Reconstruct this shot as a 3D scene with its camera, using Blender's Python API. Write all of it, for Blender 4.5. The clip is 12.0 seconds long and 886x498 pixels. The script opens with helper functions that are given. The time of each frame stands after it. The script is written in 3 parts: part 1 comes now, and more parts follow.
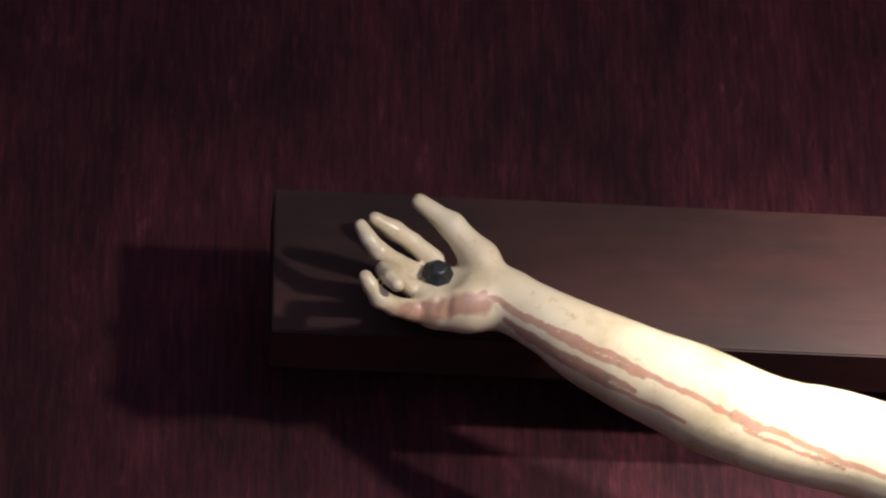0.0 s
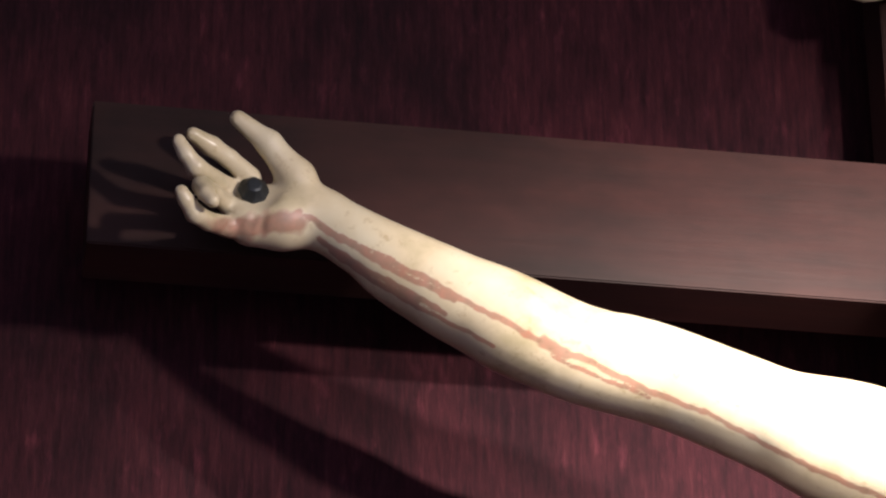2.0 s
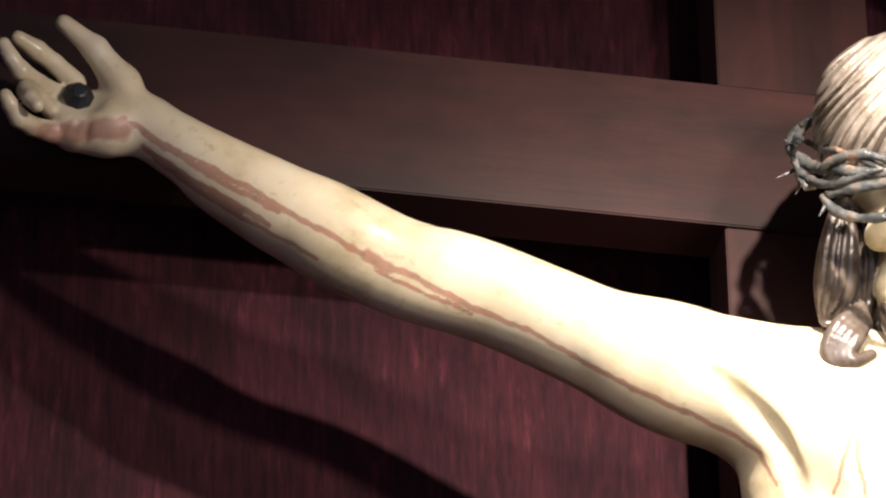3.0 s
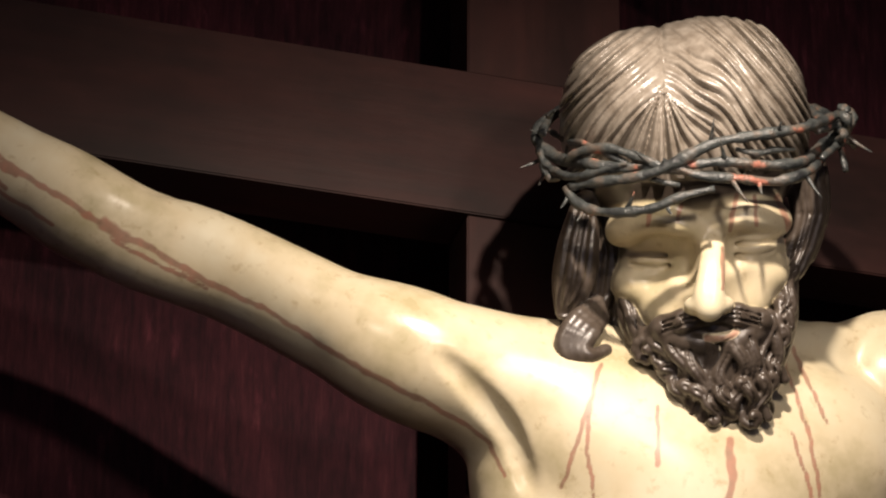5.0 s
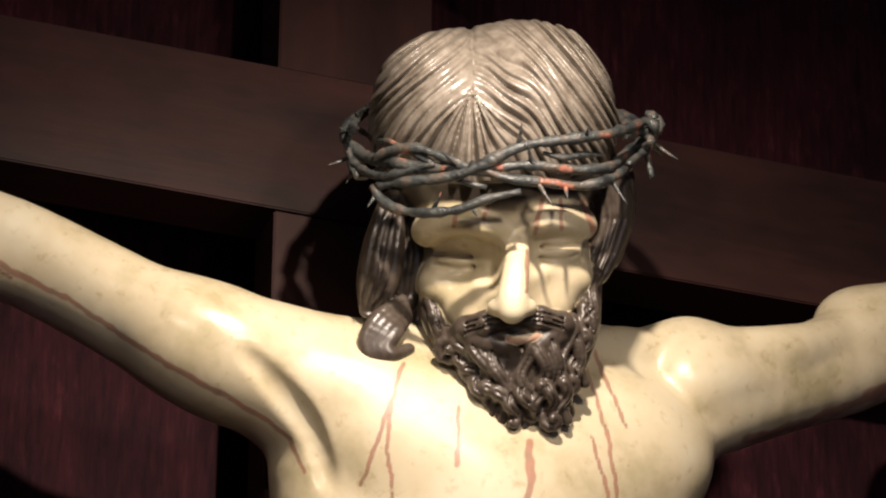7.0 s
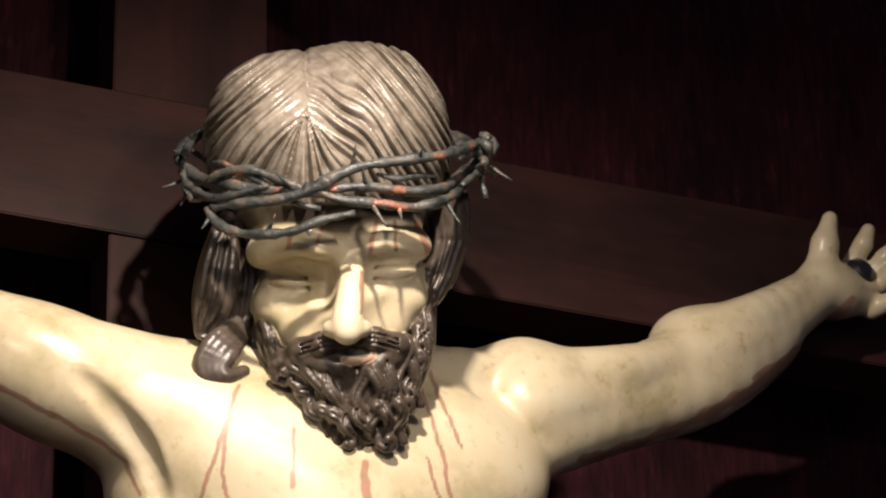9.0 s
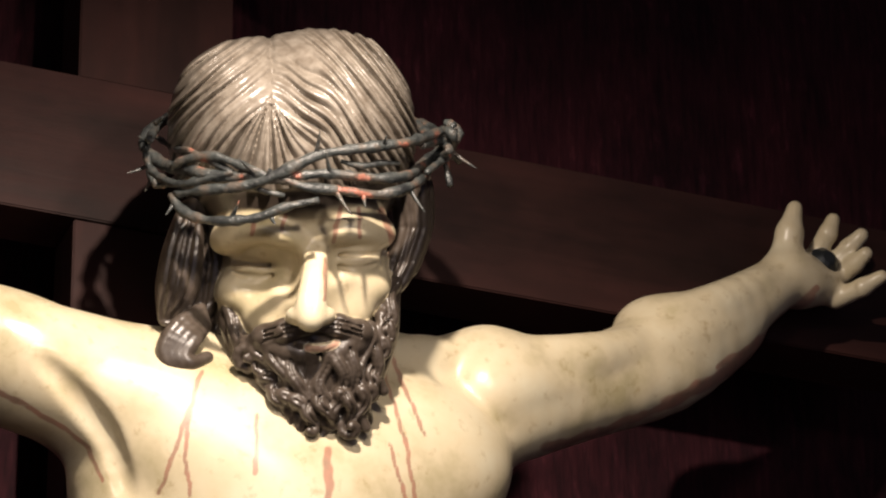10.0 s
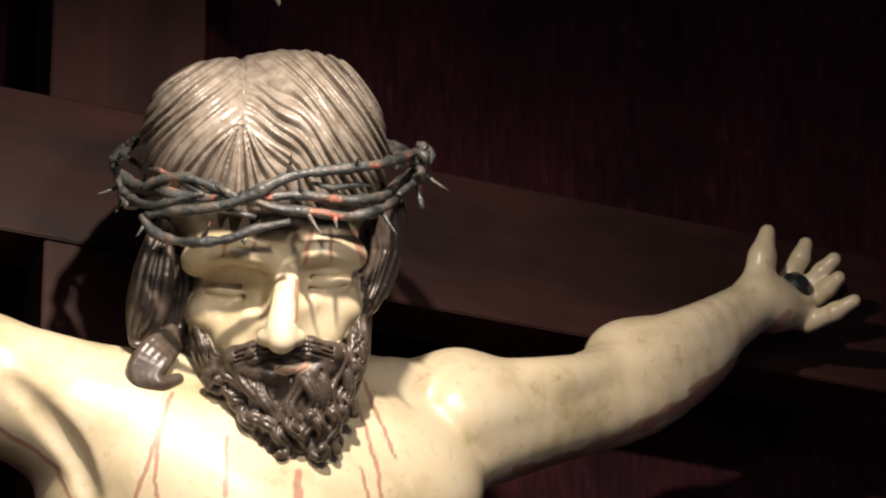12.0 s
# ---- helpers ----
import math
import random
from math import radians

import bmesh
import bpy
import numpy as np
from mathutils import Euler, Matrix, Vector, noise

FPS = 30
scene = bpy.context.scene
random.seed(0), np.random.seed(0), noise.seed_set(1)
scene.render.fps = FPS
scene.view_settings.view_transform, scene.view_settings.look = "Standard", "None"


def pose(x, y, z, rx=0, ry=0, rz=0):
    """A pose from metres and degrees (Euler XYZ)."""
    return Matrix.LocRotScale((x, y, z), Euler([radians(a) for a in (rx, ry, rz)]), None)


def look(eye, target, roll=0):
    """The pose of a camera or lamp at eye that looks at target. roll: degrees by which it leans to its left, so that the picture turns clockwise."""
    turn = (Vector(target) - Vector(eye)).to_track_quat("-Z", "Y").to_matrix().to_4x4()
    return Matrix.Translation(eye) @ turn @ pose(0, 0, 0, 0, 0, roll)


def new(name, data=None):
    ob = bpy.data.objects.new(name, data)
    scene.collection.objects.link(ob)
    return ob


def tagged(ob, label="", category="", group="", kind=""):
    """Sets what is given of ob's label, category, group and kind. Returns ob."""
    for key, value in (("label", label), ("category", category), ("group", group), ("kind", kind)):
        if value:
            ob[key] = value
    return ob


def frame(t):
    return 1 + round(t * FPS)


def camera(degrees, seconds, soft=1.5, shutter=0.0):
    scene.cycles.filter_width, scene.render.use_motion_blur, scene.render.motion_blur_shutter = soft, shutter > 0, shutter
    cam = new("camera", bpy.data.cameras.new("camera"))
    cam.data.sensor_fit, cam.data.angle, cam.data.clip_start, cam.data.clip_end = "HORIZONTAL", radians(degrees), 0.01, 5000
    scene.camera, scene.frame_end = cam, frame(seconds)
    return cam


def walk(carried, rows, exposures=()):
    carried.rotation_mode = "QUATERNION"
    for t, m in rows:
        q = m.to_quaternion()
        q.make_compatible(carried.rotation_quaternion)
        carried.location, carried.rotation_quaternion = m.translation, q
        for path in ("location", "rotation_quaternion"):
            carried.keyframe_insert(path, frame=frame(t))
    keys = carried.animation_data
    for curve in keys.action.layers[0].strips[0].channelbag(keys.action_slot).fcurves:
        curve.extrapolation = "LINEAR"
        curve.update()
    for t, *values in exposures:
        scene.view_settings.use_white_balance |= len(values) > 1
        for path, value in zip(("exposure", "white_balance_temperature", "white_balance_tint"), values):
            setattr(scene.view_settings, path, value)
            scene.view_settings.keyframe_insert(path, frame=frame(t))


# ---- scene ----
cam = camera(12.78, 12.0, soft=2.2)


def view(x, y, z, yaw, pitch, roll):
    """The hand-held camera: where it stands, its turn, how far it looks up, its lean."""
    return pose(x, y, z, 0, 0, yaw) @ pose(0, 0, 0, pitch) @ pose(0, 0, 0, 0, roll) @ pose(0, 0, 0, 90)


ROWS = [
    (0.0, -0.8609, -2.6583, 1.5386, -5.695, 32.734, 0.553),
    (0.5, -0.8601, -2.6642, 1.5354, -5.704, 32.560, 0.342),
    (1.0, -0.8597, -2.6673, 1.5344, -6.338, 32.337, 0.338),
    (1.5, -0.8599, -2.6704, 1.5338, -7.430, 31.985, 0.549),
    (2.0, -0.8614, -2.6775, 1.5321, -8.809, 31.476, 0.260),
    (2.5, -0.8649, -2.6782, 1.5378, -10.257, 30.683, 0.417),
    (3.0, -0.8694, -2.6734, 1.5497, -11.942, 29.941, 0.514),
    (5.0, -0.8561, -2.6493, 1.5589, -16.145, 29.737, -0.348),
    (5.5, -0.8542, -2.6563, 1.5605, -17.017, 29.640, -0.353),
    (6.0, -0.8553, -2.6584, 1.5597, -17.855, 29.603, -0.339),
    (6.5, -0.8551, -2.6599, 1.5627, -18.599, 29.442, -0.332),
    (8.5, -0.8505, -2.6634, 1.5559, -21.367, 30.131, 0.601),
    (9.0, -0.8462, -2.6656, 1.5551, -21.829, 29.962, 1.233),
    (9.5, -0.8405, -2.6682, 1.5545, -21.932, 29.846, 1.095),
    (10.0, -0.8393, -2.6707, 1.5544, -22.247, 29.762, 1.132),
    (10.5, -0.8372, -2.6678, 1.5565, -22.471, 29.574, 1.012),
    (11.0, -0.8366, -2.6662, 1.5552, -22.686, 29.680, 1.214),
    (11.5, -0.8361, -2.6646, 1.5563, -22.759, 29.926, 1.249),
    (12.0, -0.8350, -2.6642, 1.5585, -22.693, 30.082, 1.100),
]
walk(cam, [(t, view(*r)) for t, *r in ROWS],
     [(0.0, 2.33, 5850, 10), (2.2, 2.1, 5950, 12), (3.2, 1.3, 6150, 12), (4.7, 0.0, 6450, 10), (8.5, 0.0, 6400, 10), (10.0, 0.13, 6400, 10), (12.0, 0.15, 6400, 11)])

# ---- light: spotlights in a dark chapel, two of them added as fills ----
world = bpy.data.worlds.new("world")
scene.world = world
world.use_nodes = True
world.node_tree.nodes["Background"].inputs[0].default_value = (0.36, 0.33, 0.42, 1)
world.node_tree.nodes["Background"].inputs[1].default_value = 0.8


def spot(name, eye, target, watts, size, cone, blend, colour):
    lamp = bpy.data.lights.new(name, "SPOT")
    lamp.energy, lamp.shadow_soft_size, lamp.color = watts, size, colour
    lamp.spot_size, lamp.spot_blend = radians(cone), blend
    ob = new(name, lamp)
    ob.matrix_world = look(eye, target)
    return ob


LAMP = (1.0, 0.838, 0.695)
spot("unseen_spot", (-0.09, -0.72, 3.235), (0.22, 0.00, 2.45), 34, 0.012, 138, 1.0, LAMP)
# added fill from low left, softens shadows on chest, post and beam
spot("unseen_spot", (-0.64, -1.20, 2.98), (-0.05, -0.12, 2.89), 12, 0.02, 25, 1.0, LAMP)
# added wide fill that brightens the western hand and beam end
spot("unseen_spot", (0.02, -0.98, 3.04), (-0.26, 0.00, 2.68), 11, 0.03, 124, 1.0, LAMP)


# ---- materials ----
def material(name):
    m = bpy.data.materials.new(name)
    m.use_nodes = True
    t = m.node_tree
    return m, t, t.nodes["Principled BSDF"]


def node(t, kind, **inputs):
    n = t.nodes.new(kind)
    for key, value in inputs.items():
        n.inputs[key.replace("_", " ")].default_value = value
    return n


def noise_tex(t, scale, stretch=(1, 1, 1), detail=6.0, rough=0.6, space="Object"):
    c = t.nodes.new("ShaderNodeTexCoord")
    mp = t.nodes.new("ShaderNodeMapping")
    mp.inputs["Scale"].default_value = stretch
    t.links.new(c.outputs[space], mp.inputs["Vector"])
    n = node(t, "ShaderNodeTexNoise", Scale=scale, Detail=detail, Roughness=rough)
    t.links.new(mp.outputs["Vector"], n.inputs["Vector"])
    return n


def ramp(t, source, stops):
    r = t.nodes.new("ShaderNodeValToRGB")
    while len(r.color_ramp.elements) < len(stops):
        r.color_ramp.elements.new(0.5)
    for e, (at, colour) in zip(r.color_ramp.elements, stops):
        e.position, e.color = at, (*colour, 1)
    t.links.new(source, r.inputs["Fac"])
    return r


def mix(t, fac, a, b, kind="MIX"):
    m = t.nodes.new("ShaderNodeMix")
    m.data_type, m.blend_type = "RGBA", kind
    for socket, value in ((m.inputs[0], fac), (m.inputs[6], a), (m.inputs[7], b)):
        if isinstance(value, (int, float)):
            socket.default_value = value
        elif isinstance(value, tuple):
            socket.default_value = (*value, 1)
        else:
            t.links.new(value, socket)
    return m.outputs[2]


def bump(t, bsdf, height, strength, distance):
    b = node(t, "ShaderNodeBump", Strength=strength, Distance=distance)
    t.links.new(height, b.inputs["Height"])
    t.links.new(b.outputs["Normal"], bsdf.inputs["Normal"])


def wood(name, dark, light, red, along):
    """Old stained timber, its grain along the x or the z axis."""
    m, t, b = material(name)
    s = (2, 24, 24) if along == "x" else (24, 24, 2)
    s2 = (1.5, 8, 8) if along == "x" else (8, 8, 1.5)
    grain, broad = noise_tex(t, 4.0, s, 8, 0.65), noise_tex(t, 1.6, s2, 4, 0.6)
    stain = noise_tex(t, 9.0, (0.6, 1, 1) if along == "x" else (1, 1, 0.6), 6, 0.65)
    c1 = ramp(t, grain.outputs["Fac"], ((0.15, dark), (0.9, light)))
    c2 = ramp(t, broad.outputs["Fac"], ((0.35, dark), (0.7, red)))
    c = mix(t, 0.5, c1.outputs["Color"], c2.outputs["Color"])
    d = ramp(t, stain.outputs["Fac"], ((0.3, (0.45, 0.42, 0.42)), (0.68, (1.3, 1.2, 1.2))))
    t.links.new(mix(t, 1.0, c, d.outputs["Color"], "MULTIPLY"), b.inputs["Base Color"])
    b.inputs["Specular IOR Level"].default_value = 0.3
    rr = ramp(t, broad.outputs["Fac"], ((0.3, (0.5,) * 3), (0.7, (0.68,) * 3)))
    t.links.new(rr.outputs["Color"], b.inputs["Roughness"])
    bump(t, b, grain.outputs["Fac"], 0.12, 0.002)
    return m


CROSS_X = wood("dark_stained_timber", (0.013, 0.0055, 0.0045), (0.040, 0.019, 0.0145), (0.062, 0.016, 0.013), "x")
CROSS_Z = wood("dark_stained_timber_upright", (0.014, 0.0055, 0.0045), (0.039, 0.018, 0.014), (0.062, 0.016, 0.012), "z")


def wall_cloth():
    m, t, b = material("crimson_wall_hanging")
    fine, broad = noise_tex(t, 6.0, (30, 30, 3.2), 8, 0.72), noise_tex(t, 9.0, (1, 1, 0.5), 7, 0.7)
    fleck = noise_tex(t, 17.0, (5, 5, 1.6), 3, 0.6)
    c1 = ramp(t, fine.outputs["Fac"], ((0.3, (0.020, 0.005, 0.008)), (0.55, (0.050, 0.011, 0.016)), (0.85, (0.105, 0.030, 0.034))))
    c2 = ramp(t, broad.outputs["Fac"], ((0.35, (0.35, 0.33, 0.42)), (0.65, (1.2, 1.1, 1.1))))
    c3 = ramp(t, fleck.outputs["Fac"], ((0.60, (0.9, 0.9, 0.9)), (0.80, (2.0, 2.0, 2.0))))
    c = mix(t, 1.0, c1.outputs["Color"], c2.outputs["Color"], "MULTIPLY")
    t.links.new(mix(t, 1.0, c, c3.outputs["Color"], "MULTIPLY"), b.inputs["Base Color"])
    b.inputs["Roughness"].default_value = 0.8
    b.inputs["Specular IOR Level"].default_value = 0.2
    bump(t, b, fine.outputs["Fac"], 0.5, 0.003)
    return m


WALL = wall_cloth()


def plain(name, colour, rough, scale=20.0, metal=0.0):
    m, t, b = material(name)
    n = noise_tex(t, scale)
    c = ramp(t, n.outputs["Fac"], ((0.3, tuple(v * 0.7 for v in colour)), (0.7, colour)))
    t.links.new(c.outputs["Color"], b.inputs["Base Color"])
    b.inputs["Roughness"].default_value, b.inputs["Metallic"].default_value = rough, metal
    bump(t, b, n.outputs["Fac"], 0.2, 0.002)
    return m


PLASTER = plain("dim_plaster", (0.5, 0.47, 0.46), 0.85, 6)
STONE = plain("stone_floor", (0.16, 0.14, 0.12), 0.6, 8)
IRON = plain("black_iron", (0.035, 0.04, 0.045), 0.45, 60, 0.5)
SCROLL = plain("painted_scroll", (0.72, 0.68, 0.52), 0.5, 30)


def statue_paint():
    """Glossy flesh paint, carved brown hair with a top painted as if lit, and painted blood, told apart by masks laid
    on the carving.
    """
    m, t, b = material("polychrome_wood")
    hair = t.nodes.new("ShaderNodeAttribute")
    hair.attribute_name = "hair"
    blood = t.nodes.new("ShaderNodeAttribute")
    blood.attribute_name = "blood"
    fine, broad = noise_tex(t, 90.0, (1, 1, 1), 5, 0.6), noise_tex(t, 16.0, (1, 1, 1), 4, 0.6)
    flesh = ramp(t, broad.outputs["Fac"], ((0.28, (0.44, 0.38, 0.22)), (0.48, (0.64, 0.55, 0.37)), (0.72, (0.69, 0.63, 0.46))))
    specks = ramp(t, fine.outputs["Fac"], ((0.28, (0.72, 0.66, 0.56)), (0.42, (1, 1, 1))))
    skin = mix(t, 0.75, flesh.outputs["Color"], specks.outputs["Color"], "MULTIPLY")
    # light and gloss on top of the head are put into the paler hair colour
    top_lit_tone = ramp(t, hair.outputs["Fac"], ((0.8, (0.085, 0.068, 0.055)), (0.95, (0.250, 0.220, 0.184))))
    mottle = ramp(t, fine.outputs["Fac"], ((0.3, (0.52, 0.48, 0.44)), (0.7, (1.12, 1.12, 1.12))))
    brown = mix(t, 1.0, top_lit_tone.outputs["Color"], mottle.outputs["Color"], "MULTIPLY")
    red = ramp(t, fine.outputs["Fac"], ((0.3, (0.13, 0.030, 0.024)), (0.7, (0.38, 0.070, 0.054))))
    edge = node(t, "ShaderNodeMath")
    edge.operation = "MULTIPLY_ADD"
    t.links.new(fine.outputs["Fac"], edge.inputs[0])
    edge.inputs[1].default_value = 0.6
    t.links.new(blood.outputs["Fac"], edge.inputs[2])
    bm_ = ramp(t, edge.outputs[0], ((0.66, (0, 0, 0)), (1.25, (0.62, 0.62, 0.62))))
    hm = ramp(t, hair.outputs["Fac"], ((0.4, (0, 0, 0)), (0.6, (1, 1, 1))))
    c = mix(t, bm_.outputs["Color"], skin, red.outputs["Color"])
    c = mix(t, hm.outputs["Color"], c, brown)
    t.links.new(c, b.inputs["Base Color"])
    rr = ramp(t, broad.outputs["Fac"], ((0.3, (0.27,) * 3), (0.7, (0.42,) * 3)))
    t.links.new(mix(t, hm.outputs["Color"], rr.outputs["Color"], (0.33, 0.33, 0.33)), b.inputs["Roughness"])
    b.inputs["Coat Weight"].default_value, b.inputs["Coat Roughness"].default_value = 0.2, 0.28
    bump(t, b, fine.outputs["Fac"], 0.12, 0.001)
    return m


STATUE = statue_paint()


def thorn_bark():
    m, t, b = material("weathered_thorn_bark")
    n, k = noise_tex(t, 45.0, (1, 1, 1), 5, 0.6), noise_tex(t, 220.0, (1, 1, 1), 4, 0.6)
    c = ramp(t, n.outputs["Fac"], ((0.34, (0.014, 0.015, 0.016)), (0.50, (0.058, 0.064, 0.062)), (0.61, (0.11, 0.088, 0.070)), (0.66, (0.34, 0.13, 0.09))))
    t.links.new(c.outputs["Color"], b.inputs["Base Color"])
    b.inputs["Roughness"].default_value = 0.32
    bump(t, b, k.outputs["Fac"], 0.6, 0.003)
    return m


BARK = thorn_bark()


# ---- building helpers ----
def link(name, bm, mat, parent=None, label="", smooth=False):
    me = bpy.data.meshes.new(name)
    bm.to_mesh(me)
    bm.free()
    me.materials.append(mat)
    if smooth:
        me.polygons.foreach_set("use_smooth", [True] * len(me.polygons))
    ob = new(name, me)
    ob.parent = parent
    return tagged(ob, label=label)


def timber(x0, x1, y0, y1, z0, z1, bevel=0.0012, taper=0.0):
    """A squared timber with worn edges."""
    bm = bmesh.new()
    bmesh.ops.create_cube(bm, size=1)
    for v in bm.verts:
        v.co = Vector((x0 if v.co.x < 0 else x1, y0 if v.co.y < 0 else y1, z0 if v.co.z < 0 else z1))
        v.co.z += taper * (1 if v.co.z < (z0 + z1) / 2 else -1)
    bmesh.ops.bevel(bm, geom=bm.edges[:], offset=bevel, segments=2, affect="EDGES")
    return bm


def sweep(points, radii, sides=8, wobble=0.0, seed=1):
    """A tube along a smooth line through the points, uneven like bark."""
    rng = random.Random(seed)
    pts, rad, n = [Vector(q) for q in points], list(radii), len(points)
    line, rr = [], []
    for i in range(n - 1):
        a, b = pts[max(i - 1, 0)], pts[i]
        c, d = pts[i + 1], pts[min(i + 2, n - 1)]
        steps = max(2, int((c - b).length / 0.006))
        for k in range(steps + (i == n - 2)):
            u = k / steps
            line.append(0.5 * (2 * b + (c - a) * u + (2 * a - 5 * b + 4 * c - d) * u * u + (3 * b - a - 3 * c + d) * u ** 3))
            rr.append((rad[i] * (1 - u) + rad[i + 1] * u) * (1 + wobble * (rng.random() - 0.5)))
    bm = bmesh.new()
    side, rings = None, []
    for i, q in enumerate(line):
        way = (line[min(i + 1, len(line) - 1)] - line[max(i - 1, 0)]).normalized()
        if side is None:
            side = way.orthogonal().normalized()
        side = (side - way * side.dot(way)).normalized()
        up = way.cross(side)
        rings.append([bm.verts.new(q + (side * math.cos(a) + up * math.sin(a)) * rr[i] * (1 + wobble * 0.4 * (rng.random() - 0.5)))
                      for a in (2 * math.pi * j / sides for j in range(sides))])
    for r0, r1 in zip(rings, rings[1:]):
        for j in range(sides):
            bm.faces.new((r0[j], r0[(j + 1) % sides], r1[(j + 1) % sides], r1[j]))
    bm.faces.new(rings[0][::-1])
    bm.faces.new(rings[-1])
    bmesh.ops.recalc_face_normals(bm, faces=bm.faces)
    return bm


# ---- the chapel round it ----
def slab(name, x0, x1, y0, y1, z0, z1, mat, label, category):
    return tagged(link(name, timber(x0, x1, y0, y1, z0, z1, 0.004), mat), label, category, kind="structure")


slab("wall_north", -3.0, 3.0, 0.16, 0.35, 0.0, 4.6, WALL, "dark crimson wall with fine vertical grain", "wall")
# unseen wall; its opening is added so that the world's dim fill gets in
for x0, x1, z0, z1 in ((-3.0, -1.8, 0.0, 4.6), (1.8, 3.0, 0.0, 4.6), (-1.8, 1.8, 3.8, 4.6)):
    slab("wall_south", x0, x1, -5.15, -5.0, z0, z1, PLASTER, "unseen dim plaster wall, opening added to let in fill light", "wall")
slab("wall_west", -3.15, -3.0, -5.0, 0.35, 0.0, 4.6, PLASTER, "dim plaster wall of the chapel", "wall")
slab("wall_east", 3.0, 3.15, -5.0, 0.35, 0.0, 4.6, PLASTER, "dim plaster wall of the chapel", "wall")
slab("floor", -3.15, 3.15, -5.15, 0.35, -0.15, 0.0, STONE, "worn stone floor of the chapel", "floor")
slab("ceiling", -3.15, 3.15, -5.15, 0.35, 4.6, 4.75, PLASTER, "dim plaster ceiling of the chapel", "ceiling")

# ---- the cross ----
BZ0, BZ1 = 3.172, 3.307
cross = tagged(new("wooden_cross"), "tall dark-stained wooden cross of squared timbers before a crimson wall", "cross")
link("crossbeam", timber(-0.732, 0.70, 0.0, 0.056, BZ0, BZ1), CROSS_X, cross)
link("upright_post", timber(-0.068, 0.066, 0.003, 0.056, 0.0, BZ0 - 0.0005), CROSS_Z, cross)
link("upright_post", timber(-0.068, 0.066, 0.003, 0.056, BZ1 + 0.0005, 3.78), CROSS_Z, cross)

# ---- carving: solids blended into one skin on a fine grid ----
class Carving:
    """A block in which rounded solids are blended and cut; its skin becomes a mesh. Paint: 0 flesh, 1 hair."""

    def __init__(self, low, high, step):
        self.low, self.step = np.array(low, float), step
        self.size = [int((h - l) / step) + 1 for l, h in zip(low, high)]
        self.far = 18 * step
        self.d = np.full(self.size, self.far, np.float32)
        self.hair = np.zeros(self.size, np.float32)

    def box(self, points, reach):
        pts = np.array(points, float)
        a = np.floor((pts.min(0) - reach - self.low) / self.step).astype(int)
        b = np.ceil((pts.max(0) + reach - self.low) / self.step).astype(int) + 1
        sl = tuple(slice(max(0, i), max(0, min(n, j))) for i, j, n in zip(a, b, self.size))
        ax = [self.low[k] + self.step * np.arange(sl[k].start, sl[k].stop) for k in range(3)]
        return sl, np.meshgrid(*ax, indexing="ij", sparse=True)

    def blend(self, sl, new_d, k, hair, cut):
        old = self.d[sl]
        if cut:
            h = np.clip(0.5 - 0.5 * (old + new_d) / k, 0, 1)
            self.d[sl] = old * (1 - h) - new_d * h + k * h * (1 - h)
            return
        h = np.clip(0.5 + 0.5 * (old - new_d) / k, 0, 1)
        self.d[sl] = old * (1 - h) + new_d * h - k * h * (1 - h)
        if hair is not None:
            self.hair[sl] = self.hair[sl] * (1 - h) + hair * h

    def limb(self, a, b, ra, rb, k=0.01, hair=0.0, cut=False):
        """A rounded cone from a to b."""
        a, b = np.array(a, float), np.array(b, float)
        sl, g = self.box([a, b], max(ra, rb) + k + 3 * self.step)
        ab = b - a
        u = sum((g[i] - a[i]) * ab[i] for i in range(3)) / max(ab @ ab, 1e-12)
        u = np.clip(u, 0, 1)
        d = np.sqrt(sum((g[i] - a[i] - ab[i] * u) ** 2 for i in range(3))) - (ra + (rb - ra) * u)
        self.blend(sl, d.astype(np.float32), k, hair, cut)

    def chain(self, points, k=0.01, hair=0.0, cut=False):
        """Rounded cones through (x, y, z, radius)."""
        for p0, p1 in zip(points, points[1:]):
            self.limb(p0[:3], p1[:3], p0[3], p1[3], k, hair, cut)

    def smooth_chain(self, points, k=0.01, hair=0.0, cut=False, cuts=4):
        """The same, with the line and the radius rounded between the points."""
        p, out = np.array(points, float), []
        for i in range(len(p) - 1):
            a, b, c, d = p[max(i - 1, 0)], p[i], p[i + 1], p[min(i + 2, len(p) - 1)]
            for s in range(cuts):
                u = s / cuts
                out.append(0.5 * (2 * b + (c - a) * u + (2 * a - 5 * b + 4 * c - d) * u * u + (3 * b - a - 3 * c + d) * u ** 3))
        self.chain(out + [p[-1]], k, hair, cut)

    def egg(self, centre, radii, k=0.01, hair=0.0, cut=False, lean=0.0):
        """An ellipsoid; lean turns it in the plane of the first two axes."""
        reach = max(radii)
        sl, g = self.box([centre], reach + k + 3 * self.step)
        q = [g[i] - centre[i] for i in range(3)]
        ca, sa = math.cos(radians(lean)), math.sin(radians(lean))
        q = [q[0] * ca + q[1] * sa, q[1] * ca - q[0] * sa, q[2]]
        k0 = np.sqrt(sum((q[i] / radii[i]) ** 2 for i in range(3)))
        k1 = np.sqrt(sum((q[i] / radii[i] ** 2) ** 2 for i in range(3)))
        d = k0 * (k0 - 1) / np.maximum(k1, 1e-9)
        self.blend(sl, d.astype(np.float32), k, hair, cut)

